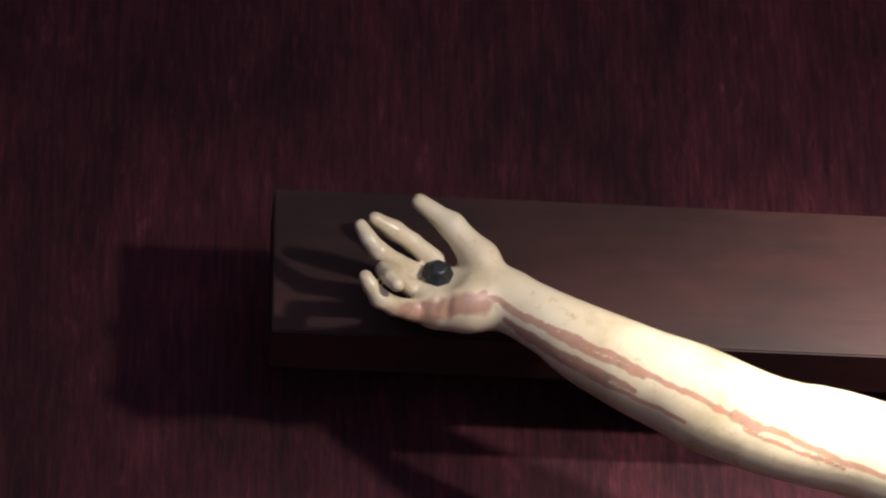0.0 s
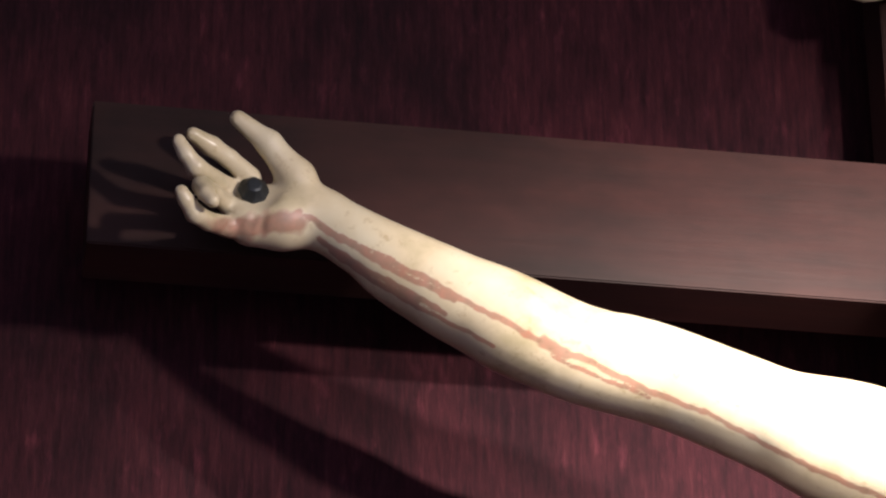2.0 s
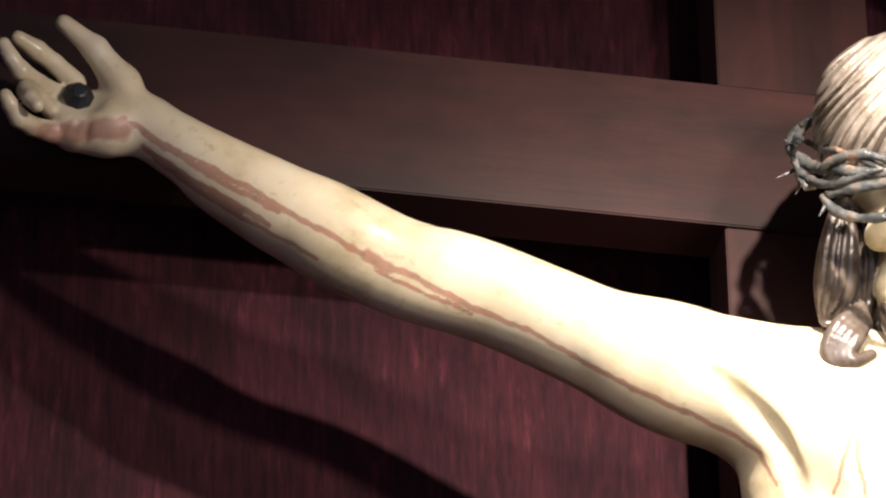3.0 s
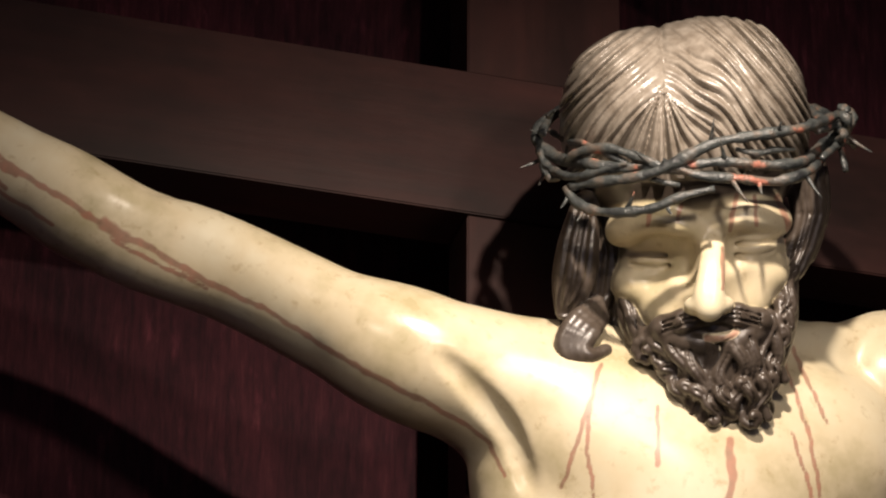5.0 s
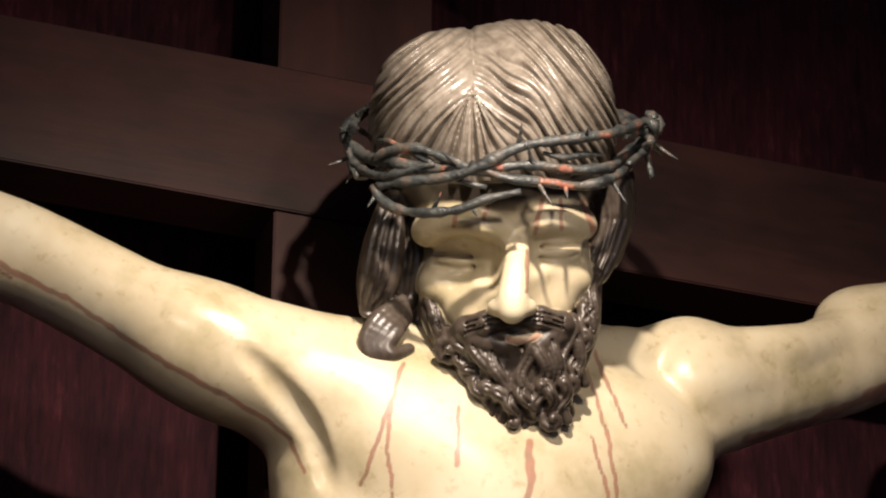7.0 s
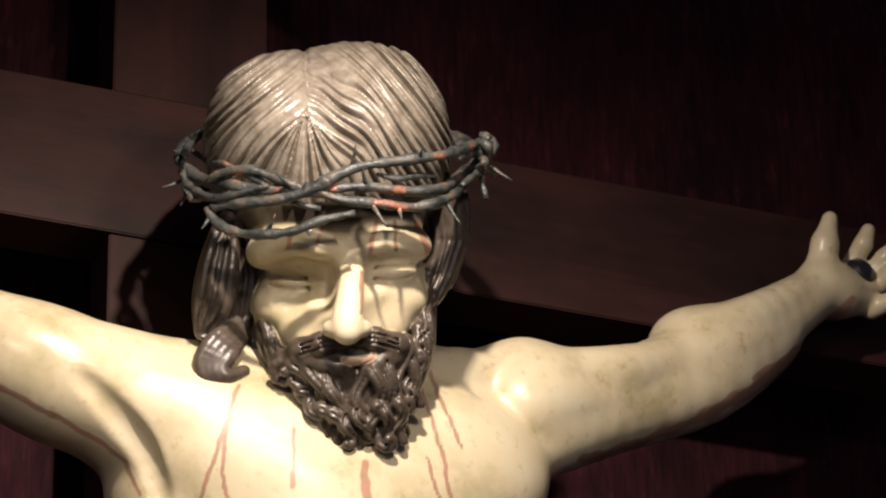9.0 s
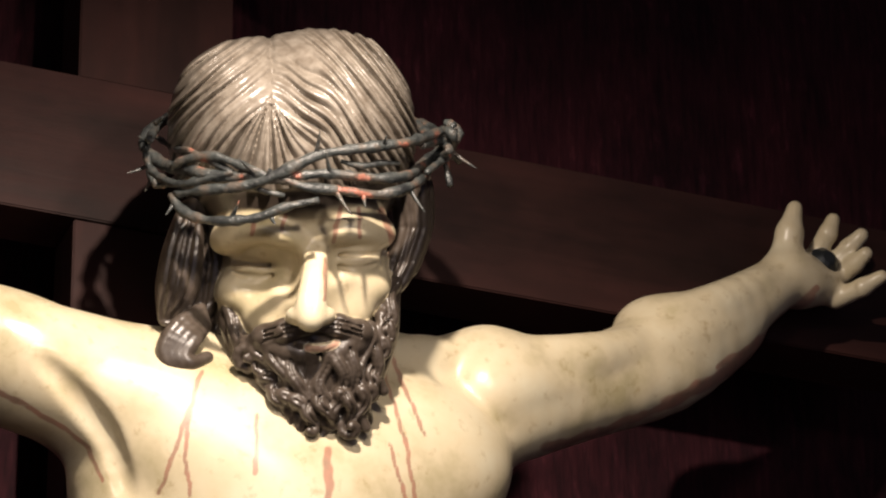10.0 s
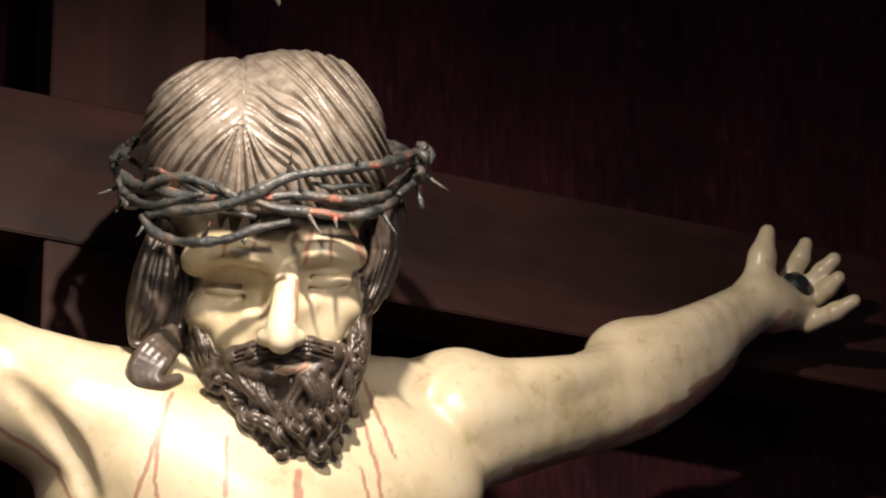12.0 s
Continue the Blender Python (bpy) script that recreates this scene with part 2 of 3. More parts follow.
    def skin(self):
        """Vertices, quads and the paint at each vertex (surface nets)."""
        d = self.d
        inside = d < 0
        count = np.zeros([n - 1 for n in self.size], np.int8)
        for i in (0, 1):
            for j in (0, 1):
                for l in (0, 1):
                    count += inside[i:self.size[0] - 1 + i, j:self.size[1] - 1 + j, l:self.size[2] - 1 + l]
        cells = np.argwhere((count > 0) & (count < 8))
        index = np.full(count.shape, -1, np.int32)
        index[tuple(cells.T)] = np.arange(len(cells))
        total, hits = np.zeros((len(cells), 3)), np.zeros((len(cells), 1))
        corner = {o: d[tuple((cells + o).T)] for o in np.ndindex(2, 2, 2)}
        for o in np.ndindex(2, 2, 2):
            for axis in range(3):
                if o[axis] == 0:
                    e = list(o)
                    e[axis] = 1
                    a, b = corner[o], corner[tuple(e)]
                    m = (a < 0) != (b < 0)
                    u = np.where(m, a / np.where(m, a - b, 1), 0)
                    at = np.tile(np.array(o, float), (len(cells), 1))
                    at[:, axis] += u
                    total += at * m[:, None]
                    hits += m[:, None]
        verts = self.low + (cells + total / hits) * self.step
        paint = np.mean([self.hair[tuple((cells + o).T)] for o in np.ndindex(2, 2, 2)], axis=0)
        quads = []
        for axis in range(3):
            o1, o2 = [a for a in range(3) if a != axis]
            n = list(self.size)
            sl0 = [slice(1, n[a] - 1) for a in range(3)]
            sl1 = list(sl0)
            sl0[axis], sl1[axis] = slice(0, n[axis] - 1), slice(1, n[axis])
            a, b = inside[tuple(sl0)], inside[tuple(sl1)]
            for flip, m in ((False, a & ~b), (True, ~a & b)):
                at = np.argwhere(m)
                if not len(at):
                    continue
                off = np.ones(3, int)
                off[axis] = 0
                at = at + off
                corners = []
                for s1, s2 in ((-1, -1), (0, -1), (0, 0), (-1, 0)):
                    q = at.copy()
                    q[:, o1] += s1
                    q[:, o2] += s2
                    corners.append(index[tuple(q.T)])
                f = np.stack(corners, 1)
                if flip != (axis == 1):
                    f = f[:, ::-1]
                quads.append(f)
        return verts, np.concatenate(quads), paint


# The bowed head's own axes: right, forward (into the head) and up as its carver faced it, in units of 0.438 mm
HEAD_AT, UNIT = Vector((0.0565, -0.1824, 3.1303)), 0.000438
HEAD = (pose(0, 0, 0, 0, 0, -17.0) @ pose(0, 0, 0, 29.6)).to_3x3()


def hp(x, y, c):
    """A place on the head (x across, y down, c out of the face) in the world."""
    return HEAD_AT + HEAD @ (Vector((x - 1120, -c, 300 - y)) * UNIT)


def head_carving():
    """The head in its own axes: x across, y down, c outwards."""
    h = Carving((840, 0, -270), (1400, 800, 290), 2.6)
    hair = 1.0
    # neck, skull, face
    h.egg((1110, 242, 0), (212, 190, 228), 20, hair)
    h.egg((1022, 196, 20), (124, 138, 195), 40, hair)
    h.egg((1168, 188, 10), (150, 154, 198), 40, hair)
    h.egg((1138, 446, 15), (147, 152, 160), 12, 0)
    h.egg((1150, 590, 60), (92, 100, 82), 24, 0)
    # 0.8: beard and locks, left without the light painted into the top hair
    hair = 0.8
    h.egg((1126, 356, 80), (140, 66, 98), 44, 0)
    # brows, cheekbones, nose
    h.smooth_chain([(986, 414, 100, 14), (1030, 402, 150, 16), (1076, 404, 168, 14), (1112, 422, 168, 9)], 34, 0)
    h.smooth_chain([(1178, 410, 160, 9), (1216, 390, 150, 14), (1272, 394, 100, 14)], 34, 0)
    h.egg((1020, 504, 68), (40, 36, 42), 34, 0)
    h.egg((1246, 488, 88), (40, 36, 42), 34, 0)
    h.egg((1078, 552, 92), (46, 34, 40), 34, 0)
    h.egg((1208, 536, 100), (42, 36, 40), 34, 0)
    # eye hollows, the swell of the eyes and their heavy lids
    h.egg((1054, 466, 192), (58, 46, 92), 40, None, True)
    h.egg((1218, 436, 190), (48, 26, 50), 30, None, True)
    h.egg((1104, 470, 200), (18, 46, 74), 22, None, True)
    h.egg((1186, 448, 204), (15, 32, 54), 22, None, True)
    h.egg((1052, 462, 78), (40, 24, 32), 12, 0)
    h.egg((1222, 438, 116), (42, 24, 32), 14, 0)
    for lid in ([(1012, 468, 94, 4), (1036, 474, 108, 5.5), (1064, 475, 110, 5.5), (1092, 468, 98, 4)],
                [(1184, 451, 136, 3.4), (1208, 455, 147, 4.4), (1236, 454, 146, 4.4), (1262, 445, 128, 3.4)]):
        h.smooth_chain(lid, 3, None, True)
        h.smooth_chain([(x, y - 26 + abs(i - 1.5) * 6, c - 2, 3.2) for i, (x, y, c, q) in enumerate(lid)], 5, None, True)
    for off in (-6, 6):
        h.smooth_chain([(1151 + off * 0.6, 404, 150, 11), (1150 + off, 440, 178, 12), (1146 + off, 480, 206, 15), (1141 + off * 1.3, 520, 222, 16), (1141 + off, 542, 226, 16)], 8, 0)
    h.egg((1141, 548, 224), (20, 18, 20), 12, 0)
    h.egg((1116, 540, 198), (17, 16, 28), 14, 0)
    h.egg((1168, 538, 200), (17, 16, 28), 14, 0)
    h.chain([(1124, 556, 208, 6), (1126, 560, 190, 6)], 3, None, True)
    h.chain([(1160, 556, 208, 6), (1158, 560, 190, 6)], 3, None, True)
    # mouth
    h.egg((1150, 640, 112), (100, 66, 64), 20, hair)
    h.egg((1148, 578, 118), (66, 26, 62), 14, hair)
    h.egg((1148, 598, 106), (92, 36, 70), 14, hair)
    # moustache
    for pts in ([(1136, 562, 182, 11), (1100, 566, 174, 21), (1066, 578, 154, 22), (1038, 602, 122, 16)],
                [(1152, 558, 182, 11), (1192, 556, 174, 21), (1230, 566, 152, 22), (1256, 590, 120, 16)]):
        h.chain(pts, 8, hair)
        for s in range(3):
            h.chain([(x, y - 10 + 8 * s, c + r * 0.95, 2.6) for x, y, c, r in pts], 3, None, True)
    h.smooth_chain([(1036, 598, 112, 20), (1080, 596, 152, 22), (1128, 606, 168, 17)], 8, hair)
    h.smooth_chain([(1256, 576, 112, 20), (1216, 588, 152, 22), (1188, 604, 168, 17)], 8, hair)
    h.smooth_chain([(1132, 596, 170, 6), (1160, 594, 190, 8), (1194, 586, 174, 6)], 4, 0)
    h.egg((1172, 613, 164), (40, 10, 18), 6, 0)
    h.chain([(1132, 584, 184, 4), (1160, 583, 196, 4), (1194, 577, 184, 4)], 3, None, True)
    # beard: a mass under rows of wavy locks that end in two curls
    h.smooth_chain([(1005, 540, 60, 18), (1038, 602, 78, 24), (1108, 652, 95, 30), (1155, 690, 100, 42), (1190, 695, 92, 40)], 18, hair)
    h.smooth_chain([(1290, 470, 50, 12), (1280, 555, 66, 20), (1252, 615, 86, 32), (1210, 672, 98, 46)], 18, hair)
    h.egg((1142, 718, 112), (32, 28, 38), 14, hair)
    h.egg((1215, 714, 112), (32, 28, 38), 14, hair)
    rng = random.Random(4)
    roots = np.array([(998, 535, 80), (1018, 585, 105), (1048, 600, 138), (1088, 604, 162), (1130, 608, 172), (1165, 608, 176), (1202, 600, 170),
                      (1238, 580, 150), (1264, 556, 120), (1286, 526, 92), (1296, 480, 72)], float)
    tips = np.array([(1070, 644, 120), (1104, 686, 130), (1120, 724, 134), (1136, 742, 140), (1154, 750, 140), (1178, 728, 142), (1205, 735, 142),
                     (1228, 742, 136), (1246, 715, 120), (1258, 650, 110), (1272, 590, 100)], float)
    for layer in range(2):
        count = 15 - layer
        for i in range(count):
            u = (i + 0.5 * layer) / (count - 1 + layer * 0.5) * 10
            i0, f = min(int(u), 9), u - min(int(u), 9)
            a, z = roots[i0] * (1 - f) + roots[i0 + 1] * f, tips[i0] * (1 - f) + tips[i0 + 1] * f
            if layer:
                a = a * 0.45 + z * 0.55 + (0, 0, 18)
            way = z - a
            across = np.array((way[1], -way[0], 0)) / max(np.linalg.norm(way[:2]), 1)
            phase, amp = rng.uniform(0, 6.28), rng.uniform(7, 12)
            lock = []
            for s in range(9):
                v = s / 8
                q = a + way * v + across * amp * math.sin(v * (8 if not layer else 6) + phase) + np.array((0, 0, 15 * math.sin(math.pi * v) - 4 * v + 6 * math.cos(v * 8 + phase)))
                lock.append((*q, 13.5 - 4.0 * v if not layer else 12 - 3 * v))
            h.smooth_chain(lock, 2.5, hair, cuts=2)
            h.smooth_chain([(x + 2, y, c + r * 1.02, 2.4) for x, y, c, r in lock], 2.5, None, True, cuts=2)
    for x, y, turn in ((1148, 736, 1), (1219, 732, -1), (1120, 692, 1), (1250, 668, -1), (1182, 708, 1), (1036, 612, 1)):
        spiral = []
        for s in range(13):
            a, q = turn * s * 0.72, 27 - 2.0 * s
            spiral.append((x + q * math.cos(a), y + q * math.sin(a), 146 + 2.4 * s, 9.5 - 0.25 * s))
        if x < 1100 or x > 1240:
            spiral = [(q[0], q[1], q[2] - 22, q[3]) for q in spiral]
        h.chain(spiral, 3, hair)
    # locks at the temples
    for pts in ([(935, 360, 66, 22), (922, 430, 74, 34), (912, 500, 78, 36), (894, 554, 84, 12)],
                [(950, 380, 44, 24), (962, 450, 40, 28), (955, 520, 40, 26), (925, 570, 50, 24)],
                [(985, 470, 0, 40), (985, 560, -10, 45), (965, 610, 0, 34)],
                [(1318, 300, 10, 36), (1328, 380, 10, 30), (1312, 440, 20, 26), (1296, 480, 40, 20)],
                [(1335, 300, -40, 30), (1345, 370, -40, 24), (1322, 450, -20, 22)]):
        h.smooth_chain(pts, 8, hair)
        for s in (-0.6, 0.0, 0.6):
            h.chain([(x + s * r, y, c + r * (1.05 - 0.35 * s * s), 4.0) for x, y, c, r in pts], 5, None, True)
    # the loose curl on the shoulder: strands turning under
    for n in range(4):
        h.smooth_chain([(956 + 3 * n, 532 + 10 * n, 84, 10), (912 + 11 * n, 564 + 8 * n, 122, 13), (891 + 12 * n, 606 + 3 * n, 134, 13.5),
                        (908 + 11 * n, 636 - 3 * n, 136, 12), (944 + 8 * n, 638 - 7 * n, 112, 11)], 3.5, hair)
    # strands combed out from the parting
    gx, gy, gz = np.meshgrid(*[h.low[k] + h.step * np.arange(h.size[k]) for k in range(3)], indexing="ij", sparse=True)
    dx, dy = gx - 1064, gy - 55
    r = np.sqrt(dx * dx + dy * dy) + 1
    a = np.arctan2(dx, dy + 30)
    side = np.abs(dx)
    root = gy - 0.80 * side - 0.0010 * side * side
    fan = np.arctan2(side, np.maximum(gy - 168, 1))
    over = np.clip((root - 160) / 20, 0, 1)
    bend = np.where(dx < 0, -1, 1) * (over * fan + (1 - over) * (0.88 + (170 - root) / 140))
    bend = bend + 0.05 * np.sin(r / 58 + 2.5 * a) + 0.03 * np.sin(r / 30 + 9 * a)

    def strands(n, shift):
        return 1.25 - 2 * (np.sin(bend * n + shift) ** 2 + 0.06) ** 0.36

    wave = 0.6 * strands(9, 0.5 * np.sin(r / 55)) + 0.6 * strands(19, 0.6 * np.sin(r / 47 + 3 * a)) + 0.12 * np.sin(bend * 44 + np.sin(r / 40 + 5 * a)) + 0.35 * np.sin(bend * 5 + r / 70)
    depth = 10.5 * np.clip((r - 5) / 130, 0.3, 1) * np.clip((385 - gy) / 40, 0, 1)
    depth = depth * np.clip((2.1 - np.abs(a)) / 0.7, 0.35, 1)
    depth = depth * np.clip(np.sqrt(dx * dx + (gy - 168) ** 2) / 48, 0.4, 1)
    depth = depth * np.clip((gz + 20) / 150, 0.1, 1)
    parting = 5 * np.exp(-(dx / 6) ** 2) * np.clip((150 - gy) / 60, 0, 1)
    wave = wave * 1.15 - 0.1
    h.d += np.where(h.hair > 0.9, (depth * wave + parting), 0).astype(np.float32)
    return h.skin()


ARM_WEST = [(-0.553, -0.045, 3.184, 0.0214), (-0.509, -0.055, 3.151, 0.0250), (-0.456, -0.060, 3.119, 0.0305), (-0.403, -0.065, 3.090, 0.0330),
            (-0.363, -0.065, 3.074, 0.0318), (-0.297, -0.070, 3.057, 0.0325), (-0.233, -0.080, 3.027, 0.0341), (-0.170, -0.090, 2.995, 0.0366),
            (-0.127, -0.095, 2.979, 0.0383)]
ARM_EAST = [(0.250, -0.088, 3.020, 0.0390), (0.278, -0.085, 3.031, 0.0372), (0.332, -0.075, 3.053, 0.0330), (0.388, -0.065, 3.085, 0.0325),
            (0.438, -0.060, 3.120, 0.0350), (0.489, -0.055, 3.157, 0.0286), (0.536, -0.050, 3.196, 0.0217), (0.551, -0.050, 3.210, 0.0203)]


def body_carving():
    b = Carving((-0.70, -0.23, 2.60), (0.66, 0.03, 3.30), 0.0026)
    # trunk
    b.egg((0.088, -0.040, 2.90), (0.160, 0.095, 0.16), 0.02)
    b.egg((0.095, -0.035, 2.74), (0.145, 0.085, 0.16), 0.05)
    b.egg((0.012, -0.095, 2.945), (0.092, 0.050, 0.070), 0.03)
    b.egg((0.172, -0.095, 2.950), (0.092, 0.050, 0.070), 0.03)
    b.chain([(0.085, -0.060, 3.027, 0.042), (-0.02, -0.065, 3.000, 0.034), (-0.13, -0.090, 2.988, 0.034)], 0.02)
    b.chain([(0.100, -0.060, 3.045, 0.045), (0.18, -0.060, 3.030, 0.036), (0.245, -0.075, 3.035, 0.040)], 0.03)
    b.chain([(0.09, -0.055, 3.03, 0.055), (0.075, -0.14, 3.08, 0.052)], 0.02)
    b.chain([(-0.085, -0.075, 2.985, 0.028), (-0.038, -0.060, 2.90, 0.036), (-0.015, -0.045, 2.78, 0.05)], 0.02)
    b.chain([(0.255, -0.070, 2.995, 0.032), (0.205, -0.055, 2.90, 0.042), (0.18, -0.045, 2.78, 0.05)], 0.03)
    b.egg((0.095, -0.085, 2.91), (0.09, 0.062, 0.085), 0.04)
    # collarbones and the folds before the armpits
    b.chain([(0.075, -0.115, 3.004, 0.009), (0.00, -0.108, 3.008, 0.010), (-0.09, -0.100, 3.003, 0.009)], 0.02)
    b.chain([(0.115, -0.115, 3.015, 0.010), (0.19, -0.100, 3.038, 0.011), (0.25, -0.095, 3.055, 0.010)], 0.02)
    # arms
    b.smooth_chain(ARM_WEST, 0.006)
    b.smooth_chain([(-0.17, -0.090, 2.990, 0.034), (-0.09, -0.085, 2.973, 0.037), (0.0, -0.080, 2.962, 0.042)], 0.030)
    b.smooth_chain([(-0.50, -0.050, 3.140, 0.0215), (-0.44, -0.055, 3.106, 0.0275), (-0.36, -0.060, 3.063, 0.0285), (-0.28, -0.065, 3.040, 0.029), (-0.20, -0.075, 3.003, 0.031), (-0.13, -0.085, 2.968, 0.033)], 0.010)
    b.egg((-0.425, -0.062, 3.106), (0.050, 0.026, 0.024), 0.015)
    b.egg((-0.39, -0.064, 3.082), (0.045, 0.030, 0.030), 0.015)
    b.egg((-0.15, -0.085, 2.993), (0.05, 0.036, 0.034), 0.02)
    b.smooth_chain([(-0.128, -0.140, 2.958, 0.003), (-0.097, -0.1265, 2.939, 0.006), (-0.071, -0.114, 2.916, 0.006), (-0.053, -0.105, 2.880, 0.004)], 0.010, cut=True)
    b.chain([(-0.315, -0.085, 3.105, 0.004), (-0.345, -0.100, 3.095, 0.003)], 0.012, cut=True)
    b.smooth_chain(ARM_EAST, 0.006)
    b.smooth_chain([(0.27, -0.080, 3.003, 0.031), (0.34, -0.068, 3.040, 0.029), (0.43, -0.056, 3.090, 0.030), (0.50, -0.050, 3.147, 0.022)], 0.010)
    b.egg((0.262, -0.078, 3.045), (0.045, 0.04, 0.04), 0.02)
    b.egg((0.425, -0.055, 3.128), (0.04, 0.03, 0.03), 0.015)
    b.smooth_chain([(0.425, -0.080, 3.128, 0.014), (0.470, -0.074, 3.152, 0.017), (0.520, -0.064, 3.190, 0.011)], 0.006)
    b.smooth_chain([(0.425, -0.078, 3.092, 0.012), (0.470, -0.066, 3.122, 0.014), (0.530, -0.056, 3.176, 0.009)], 0.007)
    b.smooth_chain([(0.290, -0.098, 3.055, 0.016), (0.335, -0.095, 3.066, 0.018), (0.385, -0.084, 3.092, 0.012)], 0.010)
    # hand nailed to the western end
    b.chain([(-0.553, -0.045, 3.184, 0.0205), (-0.580, -0.045, 3.178, 0.0215), (-0.605, -0.043, 3.178, 0.0215)], 0.012)
    b.chain([(-0.585, -0.040, 3.195, 0.016), (-0.608, -0.034, 3.203, 0.013)], 0.010)
    b.chain([(-0.562, -0.050, 3.190, 0.018), (-0.572, -0.055, 3.212, 0.0150), (-0.595, -0.065, 3.236, 0.0098), (-0.621, -0.070, 3.254, 0.0068)], 0.006)
    b.chain([(-0.607, -0.044, 3.216, 0.0088), (-0.626, -0.060, 3.222, 0.0076), (-0.641, -0.070, 3.226, 0.0080), (-0.657, -0.081, 3.229, 0.0058)], 0.0025)
    b.chain([(-0.618, -0.042, 3.203, 0.0088), (-0.637, -0.060, 3.202, 0.0072), (-0.653, -0.074, 3.203, 0.0078), (-0.662, -0.080, 3.211, 0.0064), (-0.668, -0.083, 3.220, 0.0058)], 0.0025)
    b.chain([(-0.621, -0.042, 3.188, 0.0086), (-0.638, -0.068, 3.184, 0.0070), (-0.649, -0.084, 3.180, 0.0076), (-0.646, -0.092, 3.168, 0.0064), (-0.641, -0.095, 3.160, 0.0058)], 0.0025)
    b.chain([(-0.622, -0.045, 3.168, 0.0092), (-0.641, -0.064, 3.160, 0.0074), (-0.653, -0.076, 3.159, 0.0076), (-0.661, -0.085, 3.165, 0.0062), (-0.665, -0.089, 3.170, 0.0055)], 0.0025)
    b.egg((-0.605, -0.068, 3.194), (0.018, 0.012, 0.018), 0.01, cut=True)
    for i in range(4):
        x = -0.628 + 0.0085 * i
        b.chain([(x, -0.052, 3.151, 0.0008), (x + 0.003, -0.0575, 3.160, 0.0016), (x + 0.006, -0.062, 3.170, 0.0008)], 0.004, cut=True)
    # hand nailed to the eastern end
    b.chain([(0.551, -0.050, 3.210, 0.0200), (0.566, -0.046, 3.208, 0.0200), (0.588, -0.040, 3.214, 0.0190)], 0.012)
    b.chain([(0.570, -0.038, 3.225, 0.016), (0.595, -0.034, 3.235, 0.014)], 0.01)
    b.chain([(0.549, -0.050, 3.220, 0.0160), (0.550, -0.060, 3.246, 0.0112), (0.554, -0.065, 3.268, 0.0072)], 0.006)
    b.chain([(0.585, -0.040, 3.243, 0.0090), (0.590, -0.055, 3.256, 0.0080), (0.593, -0.060, 3.267, 0.0066)], 0.004)
    b.chain([(0.599, -0.038, 3.232, 0.0090), (0.610, -0.055, 3.246, 0.0080), (0.617, -0.065, 3.254, 0.0066)], 0.004)
    b.chain([(0.602, -0.040, 3.219, 0.0090), (0.612, -0.058, 3.228, 0.0078), (0.617, -0.070, 3.233, 0.0064)], 0.004)
    b.chain([(0.600, -0.042, 3.200, 0.0090), (0.616, -0.062, 3.204, 0.0078), (0.628, -0.075, 3.210, 0.0060)], 0.004)
    return b.skin()


# Painted blood: lines of (x, y, z) and their half width
BLOOD = [
    ([(-0.575, -0.08, 3.166), (-0.540, -0.08, 3.146), (-0.500, -0.08, 3.128), (-0.470, -0.08, 3.112)], 0.0012),
    ([(-0.545, -0.08, 3.126), (-0.505, -0.08, 3.100), (-0.462, -0.08, 3.078), (-0.420, -0.08, 3.058)], 0.0010),
    ([(-0.571, -0.09, 3.156), (-0.522, -0.09, 3.126), (-0.478, -0.09, 3.110), (-0.443, -0.09, 3.089), (-0.416, -0.09, 3.076), (-0.374, -0.09, 3.053),
      (-0.346, -0.09, 3.044), (-0.302, -0.09, 3.022), (-0.258, -0.09, 3.007), (-0.193, -0.09, 2.973), (-0.132, -0.09, 2.947)], 0.0024),
    ([(-0.565, -0.09, 3.150), (-0.500, -0.09, 3.112), (-0.452, -0.09, 3.090)], 0.0028),
    ([(-0.560, -0.08, 3.142), (-0.530, -0.08, 3.122), (-0.494, -0.08, 3.104), (-0.458, -0.08, 3.084)], 0.0022),
    ([(-0.552, -0.08, 3.132), (-0.515, -0.08, 3.108), (-0.480, -0.08, 3.092)], 0.0016),
]
BLOOD += [
    ([(0.572, -0.06, 3.196), (0.548, -0.06, 3.170), (0.505, -0.06, 3.128), (0.470, -0.06, 3.102)], 0.0030),
    ([(0.520, -0.06, 3.132), (0.470, -0.06, 3.088), (0.41, -0.06, 3.050), (0.36, -0.06, 3.022), (0.31, -0.06, 3.000)], 0.0050),
    ([(-0.382, -0.09, 3.057), (-0.366, -0.09, 3.049)], 0.0065),
    ([(-0.377, -0.09, 3.046), (-0.337, -0.09, 3.029), (-0.302, -0.09, 3.016)], 0.0010),
    ([(-0.631, -0.07, 3.153), (-0.601, -0.07, 3.156), (-0.574, -0.07, 3.165)], 0.0135),
    ([(0.566, -0.06, 3.186), (0.540, -0.06, 3.158), (0.496, -0.06, 3.114), (0.462, -0.06, 3.086), (0.42, -0.06, 3.058)], 0.0065),
]
